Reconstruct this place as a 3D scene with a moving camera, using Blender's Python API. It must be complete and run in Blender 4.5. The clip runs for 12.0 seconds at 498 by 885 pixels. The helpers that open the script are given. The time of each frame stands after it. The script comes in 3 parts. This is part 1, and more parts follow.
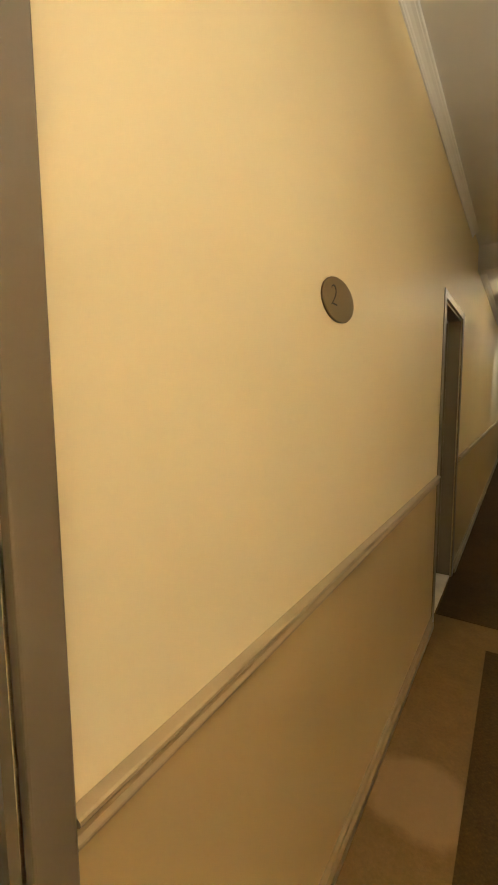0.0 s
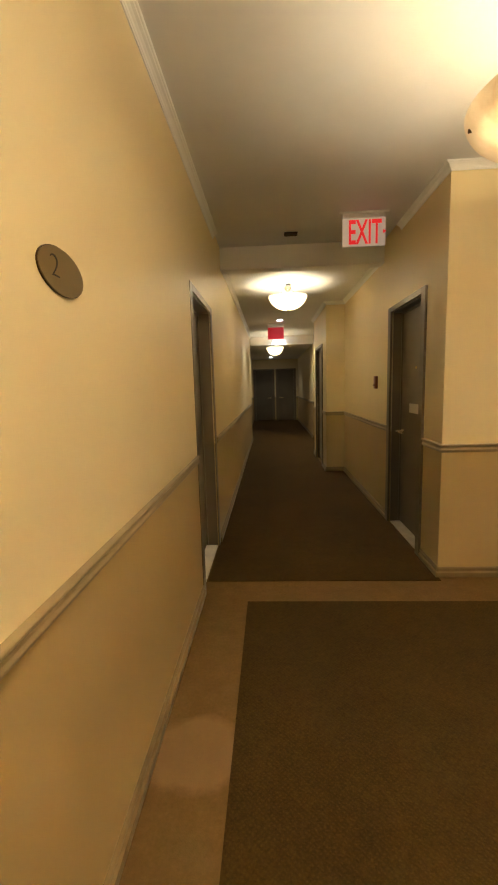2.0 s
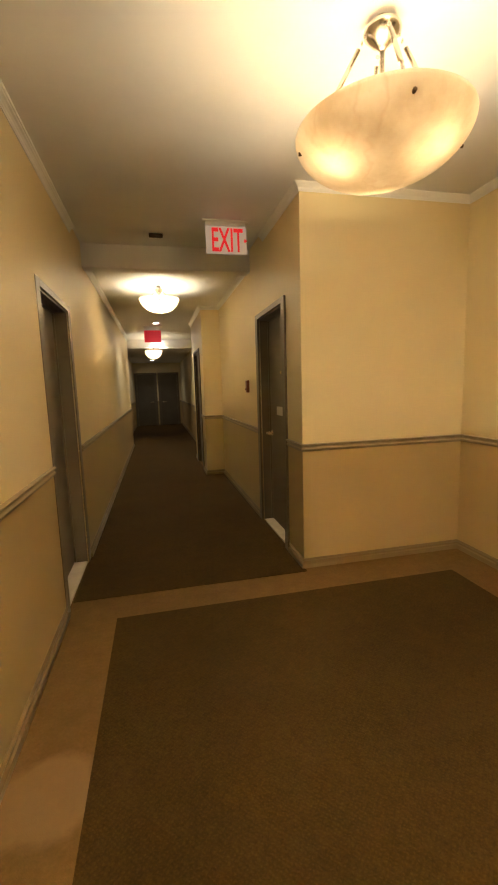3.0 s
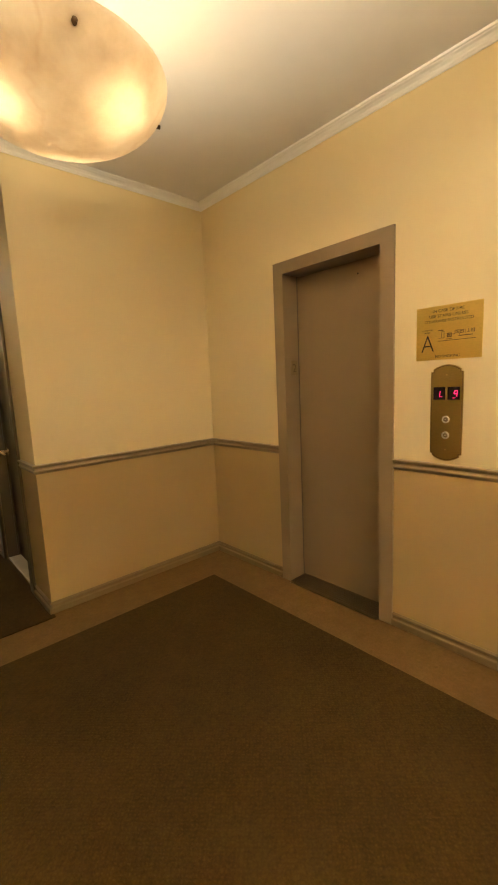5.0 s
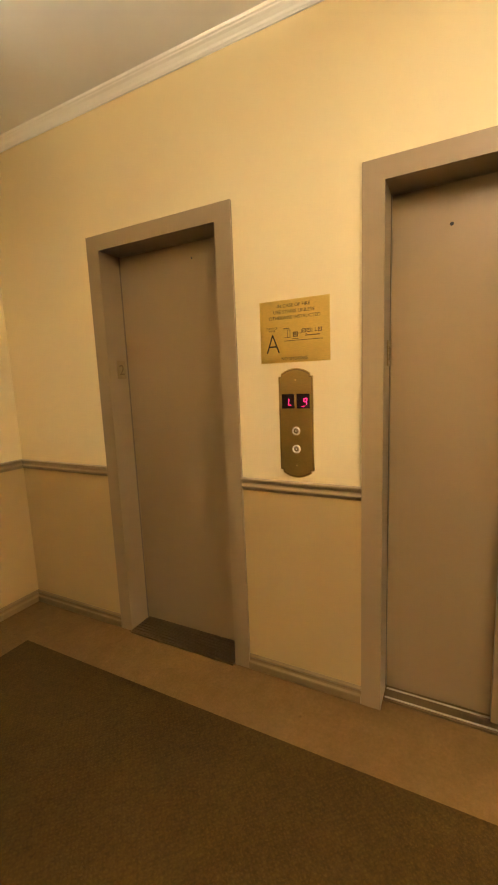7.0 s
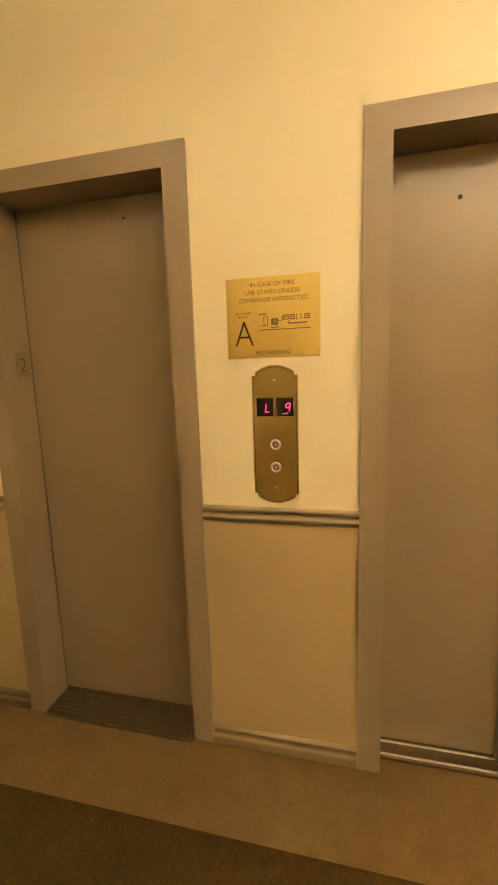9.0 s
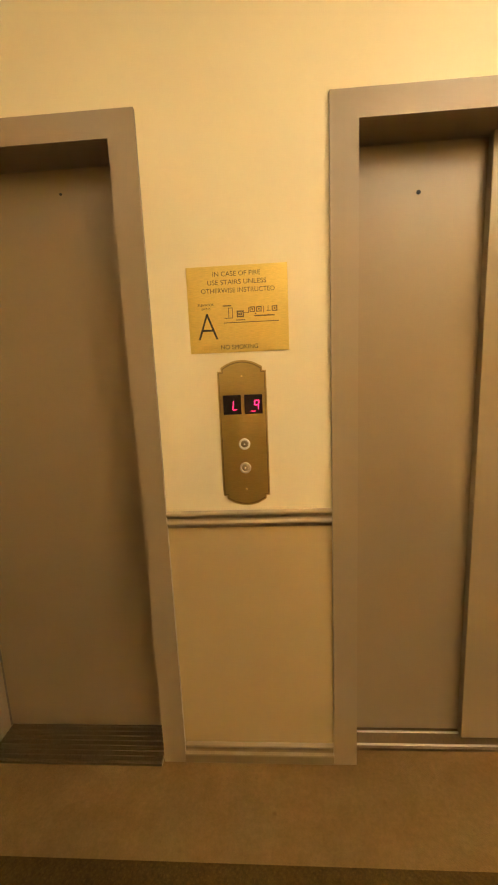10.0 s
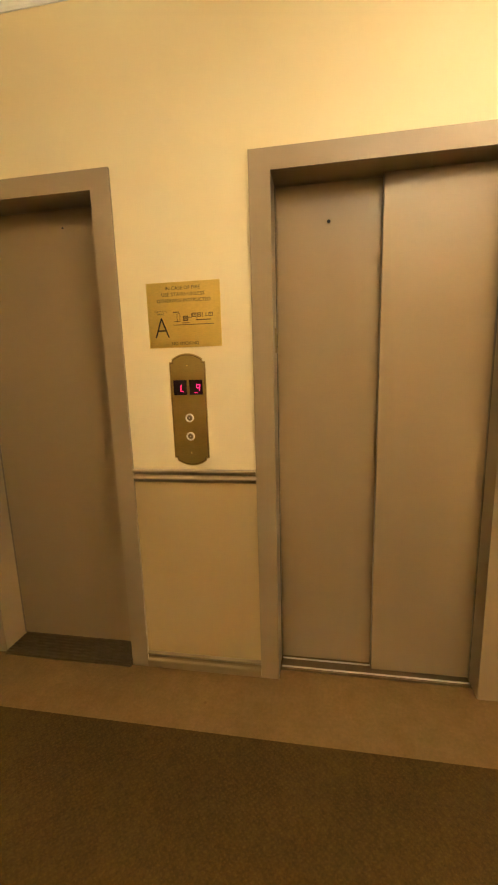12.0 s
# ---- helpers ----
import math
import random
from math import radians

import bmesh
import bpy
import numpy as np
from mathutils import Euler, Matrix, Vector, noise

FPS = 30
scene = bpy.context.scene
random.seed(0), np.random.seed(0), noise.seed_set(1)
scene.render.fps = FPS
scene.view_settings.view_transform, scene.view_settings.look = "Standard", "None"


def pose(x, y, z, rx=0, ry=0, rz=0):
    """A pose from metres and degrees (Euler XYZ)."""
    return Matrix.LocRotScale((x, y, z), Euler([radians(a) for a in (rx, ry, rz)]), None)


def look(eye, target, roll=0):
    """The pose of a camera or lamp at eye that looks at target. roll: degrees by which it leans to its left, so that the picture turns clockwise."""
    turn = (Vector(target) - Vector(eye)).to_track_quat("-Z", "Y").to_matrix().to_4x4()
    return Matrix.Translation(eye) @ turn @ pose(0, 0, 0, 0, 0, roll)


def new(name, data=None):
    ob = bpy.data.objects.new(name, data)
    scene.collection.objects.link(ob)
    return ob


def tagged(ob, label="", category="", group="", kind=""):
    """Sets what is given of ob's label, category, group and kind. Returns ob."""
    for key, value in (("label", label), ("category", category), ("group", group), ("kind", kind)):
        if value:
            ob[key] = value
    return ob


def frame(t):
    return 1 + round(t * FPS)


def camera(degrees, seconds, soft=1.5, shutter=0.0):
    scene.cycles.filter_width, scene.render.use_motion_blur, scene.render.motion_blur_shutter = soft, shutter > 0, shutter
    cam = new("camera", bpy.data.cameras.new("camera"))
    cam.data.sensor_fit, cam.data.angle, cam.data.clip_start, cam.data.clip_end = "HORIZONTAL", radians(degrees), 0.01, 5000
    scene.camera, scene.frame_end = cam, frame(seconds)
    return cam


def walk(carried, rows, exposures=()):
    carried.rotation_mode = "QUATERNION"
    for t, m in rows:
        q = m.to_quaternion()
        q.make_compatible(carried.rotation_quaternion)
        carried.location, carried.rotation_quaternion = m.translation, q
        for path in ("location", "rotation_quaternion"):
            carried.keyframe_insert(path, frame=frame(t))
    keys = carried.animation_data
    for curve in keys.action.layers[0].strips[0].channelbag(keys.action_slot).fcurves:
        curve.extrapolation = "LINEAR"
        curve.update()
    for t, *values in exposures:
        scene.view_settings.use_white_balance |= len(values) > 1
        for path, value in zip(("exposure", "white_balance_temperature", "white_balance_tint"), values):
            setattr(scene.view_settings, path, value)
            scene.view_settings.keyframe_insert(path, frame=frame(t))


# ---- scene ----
cam = camera(62.7, 12.0, 2.0)
PATH = [
    (0, (0.039, 0.02, 1.463), (-1.064, 1.676, 1.254), -0.4),
    (0.5, (0.107, 0.076, 1.455), (-0.792, 1.847, 1.22), -0.3),
    (1, (0.136, 0.09, 1.435), (-0.531, 1.959, 1.184), -0.6),
    (1.5, (0.119, 0.088, 1.435), (-0.289, 2.028, 1.173), -1.2),
    (2, (0.117, 0.063, 1.435), (0.01, 2.042, 1.164), -1.7),
    (2.5, (0.163, 0.061, 1.432), (0.33, 2.036, 1.162), -1.9),
    (3, (0.263, 0.08, 1.431), (0.693, 2.015, 1.163), -1.8),
    (3.5, (0.398, 0.092, 1.428), (1.048, 1.964, 1.157), -1.8),
    (5.5, (0.688, 0.289, 1.439), (2.19, 1.575, 1.134), -2.8),
    (6, (0.759, 0.331, 1.431), (2.386, 1.449, 1.112), -2.9),
    (6.5, (0.924, 0.406, 1.435), (2.624, 1.416, 1.135), -2.8),
    (7, (1.064, 0.454, 1.442), (2.819, 1.365, 1.14), -2.3),
    (9, (1.352, 0.845, 1.445), (3.273, 1.306, 1.132), -1.8),
    (9.5, (1.446, 0.933, 1.433), (3.39, 1.261, 1.094), -2.1),
    (10, (1.411, 0.979, 1.453), (3.376, 1.107, 1.103), -2.5),
    (10.5, (1.326, 0.922, 1.44), (3.291, 0.863, 1.074), -2.4),
    (11, (1.266, 0.771, 1.442), (3.235, 0.762, 1.087), -1.7),
    (11.5, (1.197, 0.625, 1.413), (3.157, 0.799, 1.056), -1.5),
    (12, (1.058, 0.535, 1.424), (2.994, 0.876, 1.058), -1.7),
]
walk(cam, [(t, look(eye, target, roll)) for t, eye, target, roll in PATH],
     [(0, 0.56, 5900, 6), (1.2, 0.46, 6250, 8), (2.3, 0.78, 6550, 9), (3.6, 0.79, 6800, 12), (5.5, 0.62, 6500, 11), (6.6, 0.88, 6450, 11), (9, 0.90, 6600, 9), (12, 0.82, 6550, 8)])

# ---- world and exposure ----
world = bpy.data.worlds.new("interior")
scene.world = world
world.use_nodes = True
world.node_tree.nodes["Background"].inputs[0].default_value = (0.9, 0.8, 0.65, 1)
world.node_tree.nodes["Background"].inputs[1].default_value = 0.0
WARM = (1.0, 0.838, 0.578)

# ---- plan ----
XL, XR, YB, XC = -0.375, 2.72, 2.99, 1.325      # wall planes
H, HC, HE = 2.83, 2.72, 2.50                    # ceilings: lobby, corridor, far end
RAIL = 0.950                                    # paint changes under the rail
Y0, YE = -2.4, 17.0                             # near and far ends


# ---- materials ----
def nodes_of(name):
    m = bpy.data.materials.new(name)
    m.use_nodes = True
    t = m.node_tree
    return m, t, t.nodes["Principled BSDF"], t.nodes.new("ShaderNodeTexCoord")


def noise_tex(t, co, scale, detail=3.0, rough=0.55):
    n = t.nodes.new("ShaderNodeTexNoise")
    n.inputs["Scale"].default_value, n.inputs["Detail"].default_value, n.inputs["Roughness"].default_value = scale, detail, rough
    t.links.new(co, n.inputs["Vector"])
    return n.outputs["Fac"]


def ramp(t, fac, stops):
    r = t.nodes.new("ShaderNodeValToRGB")
    while len(r.color_ramp.elements) < len(stops):
        r.color_ramp.elements.new(0.5)
    for e, (p, c) in zip(r.color_ramp.elements, stops):
        e.position, e.color = p, (*c, 1)
    t.links.new(fac, r.inputs["Fac"])
    return r.outputs["Color"]


def mixed(t, fac, a, b, kind="MIX"):
    m = t.nodes.new("ShaderNodeMix")
    m.data_type, m.blend_type = "RGBA", kind
    for value, socket in ((fac, m.inputs[0]), (a, m.inputs[6]), (b, m.inputs[7])):
        if isinstance(value, float):
            socket.default_value = value
        elif isinstance(value, tuple):
            socket.default_value = (*value, 1)
        else:
            t.links.new(value, socket)
    return m.outputs[2]


def bumped(t, b, height, strength, distance):
    n = t.nodes.new("ShaderNodeBump")
    n.inputs["Strength"].default_value, n.inputs["Distance"].default_value = strength, distance
    t.links.new(height, n.inputs["Height"])
    t.links.new(n.outputs["Normal"], b.inputs["Normal"])


def paint(name, color, rough=0.5, vary=0.08, grain=140.0, strength=0.12, metal=0.0, large=2.3):
    """A painted or plain surface: large mottling, fine grain and a light orange-peel relief."""
    m, t, b, co = nodes_of(name)
    lo, hi = tuple(c * (1 - vary) for c in color), tuple(min(1, c * (1 + vary)) for c in color)
    col = ramp(t, noise_tex(t, co.outputs["Object"], large, 4), [(0.3, lo), (0.7, hi)])
    fine = noise_tex(t, co.outputs["Object"], grain, 2)
    col = mixed(t, 0.10, col, ramp(t, fine, [(0.35, lo), (0.65, hi)]), "OVERLAY")
    t.links.new(col, b.inputs["Base Color"])
    b.inputs["Metallic"].default_value = metal
    r = ramp(t, noise_tex(t, co.outputs["Object"], 5.0, 4), [(0.25, (rough * 0.96,) * 3), (0.75, (min(1, rough * 1.04),) * 3)])
    t.links.new(r, b.inputs["Roughness"])
    bumped(t, b, fine, strength, 0.001)
    return m


def carpet_mat(name, dark, light, cell, stains=(), figure=0.55, wobble=2.2, blotch=0.26, tufts=0.35):
    """Cut-pile carpet: woven diagonal figure, fibre noise, broad wear; stains are (x, y, radius, colour)."""
    m, t, b, co = nodes_of(name)
    xy = co.outputs["Object"]
    wa, wb = t.nodes.new("ShaderNodeTexWave"), t.nodes.new("ShaderNodeTexWave")
    for w, turn in ((wa, 45), (wb, -45)):
        mp = t.nodes.new("ShaderNodeMapping")
        mp.inputs["Rotation"].default_value = (0, 0, radians(turn))
        t.links.new(xy, mp.inputs["Vector"])
        t.links.new(mp.outputs["Vector"], w.inputs["Vector"])
        w.inputs["Scale"].default_value, w.inputs["Distortion"].default_value = cell, wobble
        w.inputs["Detail Scale"].default_value = 2.0
    weave = t.nodes.new("ShaderNodeMath")
    weave.operation = "MULTIPLY"
    t.links.new(wa.outputs["Fac"], weave.inputs[0])
    t.links.new(wb.outputs["Fac"], weave.inputs[1])
    fibre = noise_tex(t, xy, 330.0, 3, 0.7)
    wear = noise_tex(t, xy, 1.7, 5)
    mid = tuple((a + c) / 2 for a, c in zip(dark, light))
    col = mixed(t, figure, mid, mixed(t, weave.outputs[0], mid, light))
    col = mixed(t, ramp(t, fibre, [(0.2, (0, 0, 0)), (0.7, (1, 1, 1))]), dark, col)
    col = mixed(t, 0.30, col, ramp(t, wear, [(0.3, dark), (0.75, light)]))
    col = mixed(t, blotch, col, ramp(t, noise_tex(t, xy, 11.0, 5, 0.65), [(0.35, dark), (0.7, light)]))
    tuft = mixed(t, noise_tex(t, xy, 62.0, 3, 0.7), (0.12,) * 3, (1.5,) * 3)
    col = mixed(t, tufts, col, tuft, "MULTIPLY")
    for x, y, radius, tone in stains:
        d = t.nodes.new("ShaderNodeVectorMath")
        d.operation = "DISTANCE"
        d.inputs[1].default_value = (x, y, 0)
        t.links.new(xy, d.inputs[0])
        add = t.nodes.new("ShaderNodeMath")
        add.operation, add.inputs[1].default_value = "MULTIPLY_ADD", radius * 0.62
        t.links.new(noise_tex(t, xy, 6.0, 4, 0.6), add.inputs[0])
        t.links.new(d.outputs["Value"], add.inputs[2])
        col = mixed(t, ramp(t, add.outputs[0], [(max(0.0, radius * 1.22), (0.6,) * 3), (radius * 1.46, (0, 0, 0))]), col, tone)
    t.links.new(col, b.inputs["Base Color"])
    b.inputs["Roughness"].default_value = 0.95
    b.inputs["Specular IOR Level"].default_value = 0.15
    b.inputs["Sheen Weight"].default_value, b.inputs["Sheen Roughness"].default_value = 0.11, 0.4
    b.inputs["Sheen Tint"].default_value = (0.75, 0.48, 0.20, 1)
    hsum = t.nodes.new("ShaderNodeMath")
    hsum.operation = "ADD"
    t.links.new(weave.outputs[0], hsum.inputs[0])
    t.links.new(fibre, hsum.inputs[1])
    bumped(t, b, hsum.outputs[0], 0.28, 0.002)
    return m


def glow(name, color, strength):
    m, t, b, _ = nodes_of(name)
    b.inputs["Base Color"].default_value = (*color, 1)
    b.inputs["Emission Color"].default_value = (*color, 1)
    b.inputs["Emission Strength"].default_value = strength
    return m


def metal(name, color, rough, brush=(1, 1, 1), vary=0.12):
    """Brushed metal, grain drawn out along one axis."""
    m, t, b, co = nodes_of(name)
    mp = t.nodes.new("ShaderNodeMapping")
    mp.inputs["Scale"].default_value = brush
    t.links.new(co.outputs["Object"], mp.inputs["Vector"])
    g = noise_tex(t, mp.outputs["Vector"], 60.0, 4)
    t.links.new(ramp(t, g, [(0.3, tuple(c * (1 - vary) for c in color)), (0.7, tuple(min(1, c * (1 + vary)) for c in color))]), b.inputs["Base Color"])
    t.links.new(ramp(t, g, [(0.3, (rough * 0.8,) * 3), (0.7, (rough * 1.2,) * 3)]), b.inputs["Roughness"])
    b.inputs["Metallic"].default_value = 1.0
    bumped(t, b, g, 0.06, 0.0005)
    return m


def alabaster(name, through_light):
    """Veined translucent stone: light from the bulbs inside passes through it."""
    m, t, b, co = nodes_of(name)
    cloud = noise_tex(t, co.outputs["Object"], 5.0, 5, 0.6)
    vein = noise_tex(t, co.outputs["Object"], 2.2, 4, 0.55)
    col = ramp(t, cloud, [(0.32, (0.68, 0.59, 0.46)), (0.5, (0.82, 0.74, 0.62)), (0.72, (0.92, 0.87, 0.78))])
    col = mixed(t, ramp(t, vein, [(0.48, (0, 0, 0)), (0.5, (0.2,) * 3), (0.52, (0, 0, 0))]), col, (0.55, 0.36, 0.20))
    t.links.new(col, b.inputs["Base Color"])
    b.inputs["Roughness"].default_value = 0.35
    tr = t.nodes.new("ShaderNodeBsdfTranslucent")
    t.links.new(col, tr.inputs["Color"])
    mx = t.nodes.new("ShaderNodeMixShader")
    mx.inputs[0].default_value = through_light
    t.links.new(b.outputs[0], mx.inputs[1])
    t.links.new(tr.outputs[0], mx.inputs[2])
    t.links.new(mx.outputs[0], t.nodes["Material Output"].inputs["Surface"])
    return m


M_WALL = paint("cream_wall_paint", (0.81, 0.675, 0.415), 0.42, 0.014, 190, 0.10)
M_DADO = paint("tan_wall_paint", (0.485, 0.356, 0.168), 0.42, 0.025, 190, 0.10)
M_CEIL = paint("white_ceiling_paint", (0.835, 0.828, 0.838), 0.7, 0.03, 160, 0.12)
M_CROWN = paint("white_trim_paint", (0.88, 0.875, 0.86), 0.35, 0.03, 200, 0.05)
M_TRIM = paint("taupe_trim_paint", (0.315, 0.236, 0.130), 0.34, 0.06, 120, 0.08)
M_BASE = paint("tan_baseboard_paint", (0.235, 0.167, 0.076), 0.42, 0.06, 150, 0.08)
M_FRAME = paint("grey_taupe_enamel", (0.315, 0.232, 0.133), 0.33, 0.06, 150, 0.14)
M_LIFT = paint("taupe_enamel_panel", (0.294, 0.212, 0.115), 0.32, 0.02, 230, 0.10)
M_CASE = paint("dark_taupe_frame_enamel", (0.165, 0.128, 0.083), 0.33, 0.06, 150, 0.14)
M_DOOR = paint("dark_taupe_door_paint", (0.205, 0.16, 0.10), 0.35, 0.08, 150, 0.10)
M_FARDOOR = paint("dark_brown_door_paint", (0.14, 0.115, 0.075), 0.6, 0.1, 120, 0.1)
M_MARBLE = paint("white_marble_saddle", (0.75, 0.70, 0.62), 0.3, 0.12, 60, 0.05, large=9)
M_BROWN = carpet_mat("brown_carpet", (0.030, 0.0155, 0.0036), (0.100, 0.056, 0.0110), 22.0, (), 0.85, 5.0, 0.14, 0.72)
M_TAN = carpet_mat("tan_carpet_border", (0.118, 0.068, 0.021), (0.232, 0.140, 0.047), 45.0,
                   [(-0.21, 1.50, 0.17, (0.27, 0.172, 0.078)), (2.53, 1.02, 0.006, (0.10, 0.05, 0.018))], 0.12, 7.0)
M_BRASS = metal("satin_brass", (0.74, 0.545, 0.155), 0.42, (1, 1, 14))
M_PANEL = metal("aged_brass", (0.47, 0.33, 0.11), 0.45, (1, 1, 14))
M_KNOB = metal("polished_brass", (0.90, 0.76, 0.48), 0.28, (1, 1, 6), 0.05)
M_NICKEL = metal("brushed_nickel", (0.62, 0.58, 0.52), 0.22, (1, 1, 8))
M_ALU = metal("worn_aluminium", (0.80, 0.76, 0.69), 0.36, (1, 10, 1))
M_SILL = metal("dirty_grooved_aluminium", (0.23, 0.165, 0.095), 0.5, (1, 10, 1), 0.25)
M_STONE = alabaster("alabaster_shade", 0.23)
M_THIN = alabaster("thin_alabaster_shade", 0.32)
M_FROST = alabaster("frosted_glass_shade", 0.9)
M_BULB = glow("bulb_glass", (1.0, 0.80, 0.52), 30.0)
M_EDGE = metal("dark_brass_edge", (0.26, 0.18, 0.08), 0.5)
M_INK = paint("black_engraving", (0.03, 0.022, 0.012), 0.5, 0.1)
M_ETCH = paint("brown_etching", (0.17, 0.115, 0.04), 0.5, 0.1)
M_GLASSBLACK = paint("dark_display_window", (0.012, 0.006, 0.008), 0.12, 0.1, 80, 0.0)
M_BRIGHT = paint("pale_anodised_aluminium", (0.80, 0.78, 0.74), 0.3, 0.04)
M_LED = glow("pink_led", (1.0, 0.02, 0.17), 1.7)
M_RED = glow("red_sign_letter", (0.75, 0.015, 0.02), 0.42)
M_SIGNWHITE = glow("lit_sign_face", (0.66, 0.56, 0.47), 0.17)
M_SIGNRED = glow("red_lit_sign", (0.62, 0.01, 0.02), 0.16)
M_BOLT = metal("dark_bronze_bolt", (0.12, 0.075, 0.04), 0.4)
M_PLAQUE = metal("bronze_plaque", (0.34, 0.26, 0.145), 0.5, (1, 12, 1))
M_ALARM = paint("red_alarm_paint", (0.24, 0.06, 0.022), 0.35, 0.1)
M_PAPER = paint("white_paper_label", (0.78, 0.74, 0.66), 0.7, 0.03)
M_DARK = paint("black_void", (0.02, 0.018, 0.015), 0.7, 0.2)
M_COOL = glow("downlight_lens", (0.80, 0.88, 1.0), 30.0)
M_PLASTIC = paint("clear_button_plastic", (0.27, 0.22, 0.15), 0.15, 0.05)


# ---- mesh helpers ----
def mesh_of(name, bm, material, smooth=False):
    me = bpy.data.meshes.new(name)
    bmesh.ops.recalc_face_normals(bm, faces=bm.faces)
    bm.to_mesh(me)
    bm.free()
    for m in material if isinstance(material, (list, tuple)) else (material,):
        me.materials.append(m)
    if smooth:
        me.shade_smooth()
    return me


def part(name, bm, material, parent=None, label="", smooth=False):
    ob = new(name, mesh_of(name, bm, material, smooth))
    ob.parent = parent
    if label:
        ob["label"] = label
    return ob


def thing(name, at, label, category, group="", kind=""):
    ob = new(name)
    ob.empty_display_size = 0.05
    ob.location = at
    return tagged(ob, label, category, group, kind)


def box(bm, x0, x1, y0, y1, z0, z1, bevel=0.0, index=0):
    v = [bm.verts.new((x, y, z)) for x in (x0, x1) for y in (y0, y1) for z in (z0, z1)]
    fs = [bm.faces.new([v[i] for i in q]) for q in ((0, 1, 3, 2), (4, 6, 7, 5), (0, 4, 5, 1), (2, 3, 7, 6), (0, 2, 6, 4), (1, 5, 7, 3))]
    for f in fs:
        f.material_index = index
    if bevel:
        es = list({e for f in fs for e in f.edges})
        bmesh.ops.bevel(bm, geom=es, offset=bevel, segments=2, profile=0.5, affect="EDGES")
    return bm


def boxed(x0, x1, y0, y1, z0, z1, bevel=0.0):
    return box(bmesh.new(), x0, x1, y0, y1, z0, z1, bevel)


def sweep(bm, path, profile):
    """Runs a closed profile of (out, z) along a plan line with mitred corners; out points to the left of the line."""
    p = [Vector(q) for q in path]
    d = [(b - a).normalized() for a, b in zip(p, p[1:])]
    rings = []
    for i, q in enumerate(p):
        ns = [Vector((-e.y, e.x)) for e in (d[max(0, i - 1)], d[min(i, len(d) - 1)])]
        n = (ns[0] + ns[1]) / (1 + ns[0].dot(ns[1]))
        rings.append([bm.verts.new((q.x + n.x * o, q.y + n.y * o, z)) for o, z in profile])
    k = len(profile)
    for a, b in zip(rings, rings[1:]):
        for i in range(k):
            bm.faces.new((a[i], a[(i + 1) % k], b[(i + 1) % k], b[i]))
    bm.faces.new(rings[0])
    bm.faces.new(rings[-1][::-1])
    return bm


def lathe(bm, profile, steps=40, turn=None, closed=False):
    """Turns (r, z) points round the z axis; turn places the result."""
    rings = []
    for r, z in profile:
        n = 1 if r < 1e-6 else steps
        rings.append([bm.verts.new((r * math.cos(2 * math.pi * i / n), r * math.sin(2 * math.pi * i / n), z)) for i in range(n)])
    made = [v for ring in rings for v in ring]
    pairs = list(zip(rings, rings[1:])) + ([(rings[-1], rings[0])] if closed else [])
    for a, b in pairs:
        for i in range(steps):
            q = [a[i % len(a)], a[(i + 1) % len(a)], b[(i + 1) % len(b)], b[i % len(b)]]
            q = list(dict.fromkeys(q))
            if len(q) > 2:
                bm.faces.new(q)
    if turn is not None:
        bmesh.ops.transform(bm, matrix=turn, verts=made)
    return bm


def plate_bm(pts, x0, x1):
    bm = bmesh.new()
    f = bm.faces.new([bm.verts.new((x0, y, z)) for y, z in pts])
    r = bmesh.ops.extrude_face_region(bm, geom=[f])
    bmesh.ops.translate(bm, verts=[e for e in r["geom"] if isinstance(e, bmesh.types.BMVert)], vec=(x1 - x0, 0, 0))
    return bm


def rod(bm, a, b, r, steps=10):
    a, b = Vector(a), Vector(b)
    m = Matrix.Translation(a) @ (b - a).to_track_quat("Z", "Y").to_matrix().to_4x4()
    length = (b - a).length
    return lathe(bm, [(0, 0), (r, 0), (r, length), (0, length)], steps, m)


TO_WEST = Matrix(((0, 0, -1, 0), (-1, 0, 0, 0), (0, 1, 0, 0), (0, 0, 0, 1)))    # text facing -x
TO_SOUTH = Matrix(((1, 0, 0, 0), (0, 0, -1, 0), (0, 1, 0, 0), (0, 0, 0, 1)))    # text facing -y
TO_EAST = Matrix(((0, 0, 1, 0), (1, 0, 0, 0), (0, 1, 0, 0), (0, 0, 0, 1)))      # text facing +x


def lettering(name, text, height, width, at, turn, material, parent, depth=0.0006, weight=0.0):
    """Raised letters of the built-in font, fitted to a height and, if given, a width."""
    cu = bpy.data.curves.new(name, "FONT")
    cu.body, cu.align_x, cu.align_y, cu.extrude, cu.offset = text, "CENTER", "CENTER", depth, weight
    tmp = bpy.data.objects.new(name, cu)
    scene.collection.objects.link(tmp)
    bpy.context.view_layer.update()
    me = bpy.data.meshes.new_from_object(tmp)
    bpy.data.objects.remove(tmp)
    bpy.data.curves.remove(cu)
    xs, ys = [v.co.x for v in me.vertices], [v.co.y for v in me.vertices]
    sy = height / (max(ys) - min(ys))
    sx = width / (max(xs) - min(xs)) if width else sy
    cx, cy = (max(xs) + min(xs)) / 2, (max(ys) + min(ys)) / 2
    for v in me.vertices:
        v.co = turn @ Vector(((v.co.x - cx) * sx, (v.co.y - cy) * sy, v.co.z))
    me.materials.clear()
    me.materials.append(material)
    ob = new(name, me)
    ob.parent, ob.location = parent, at
    return ob


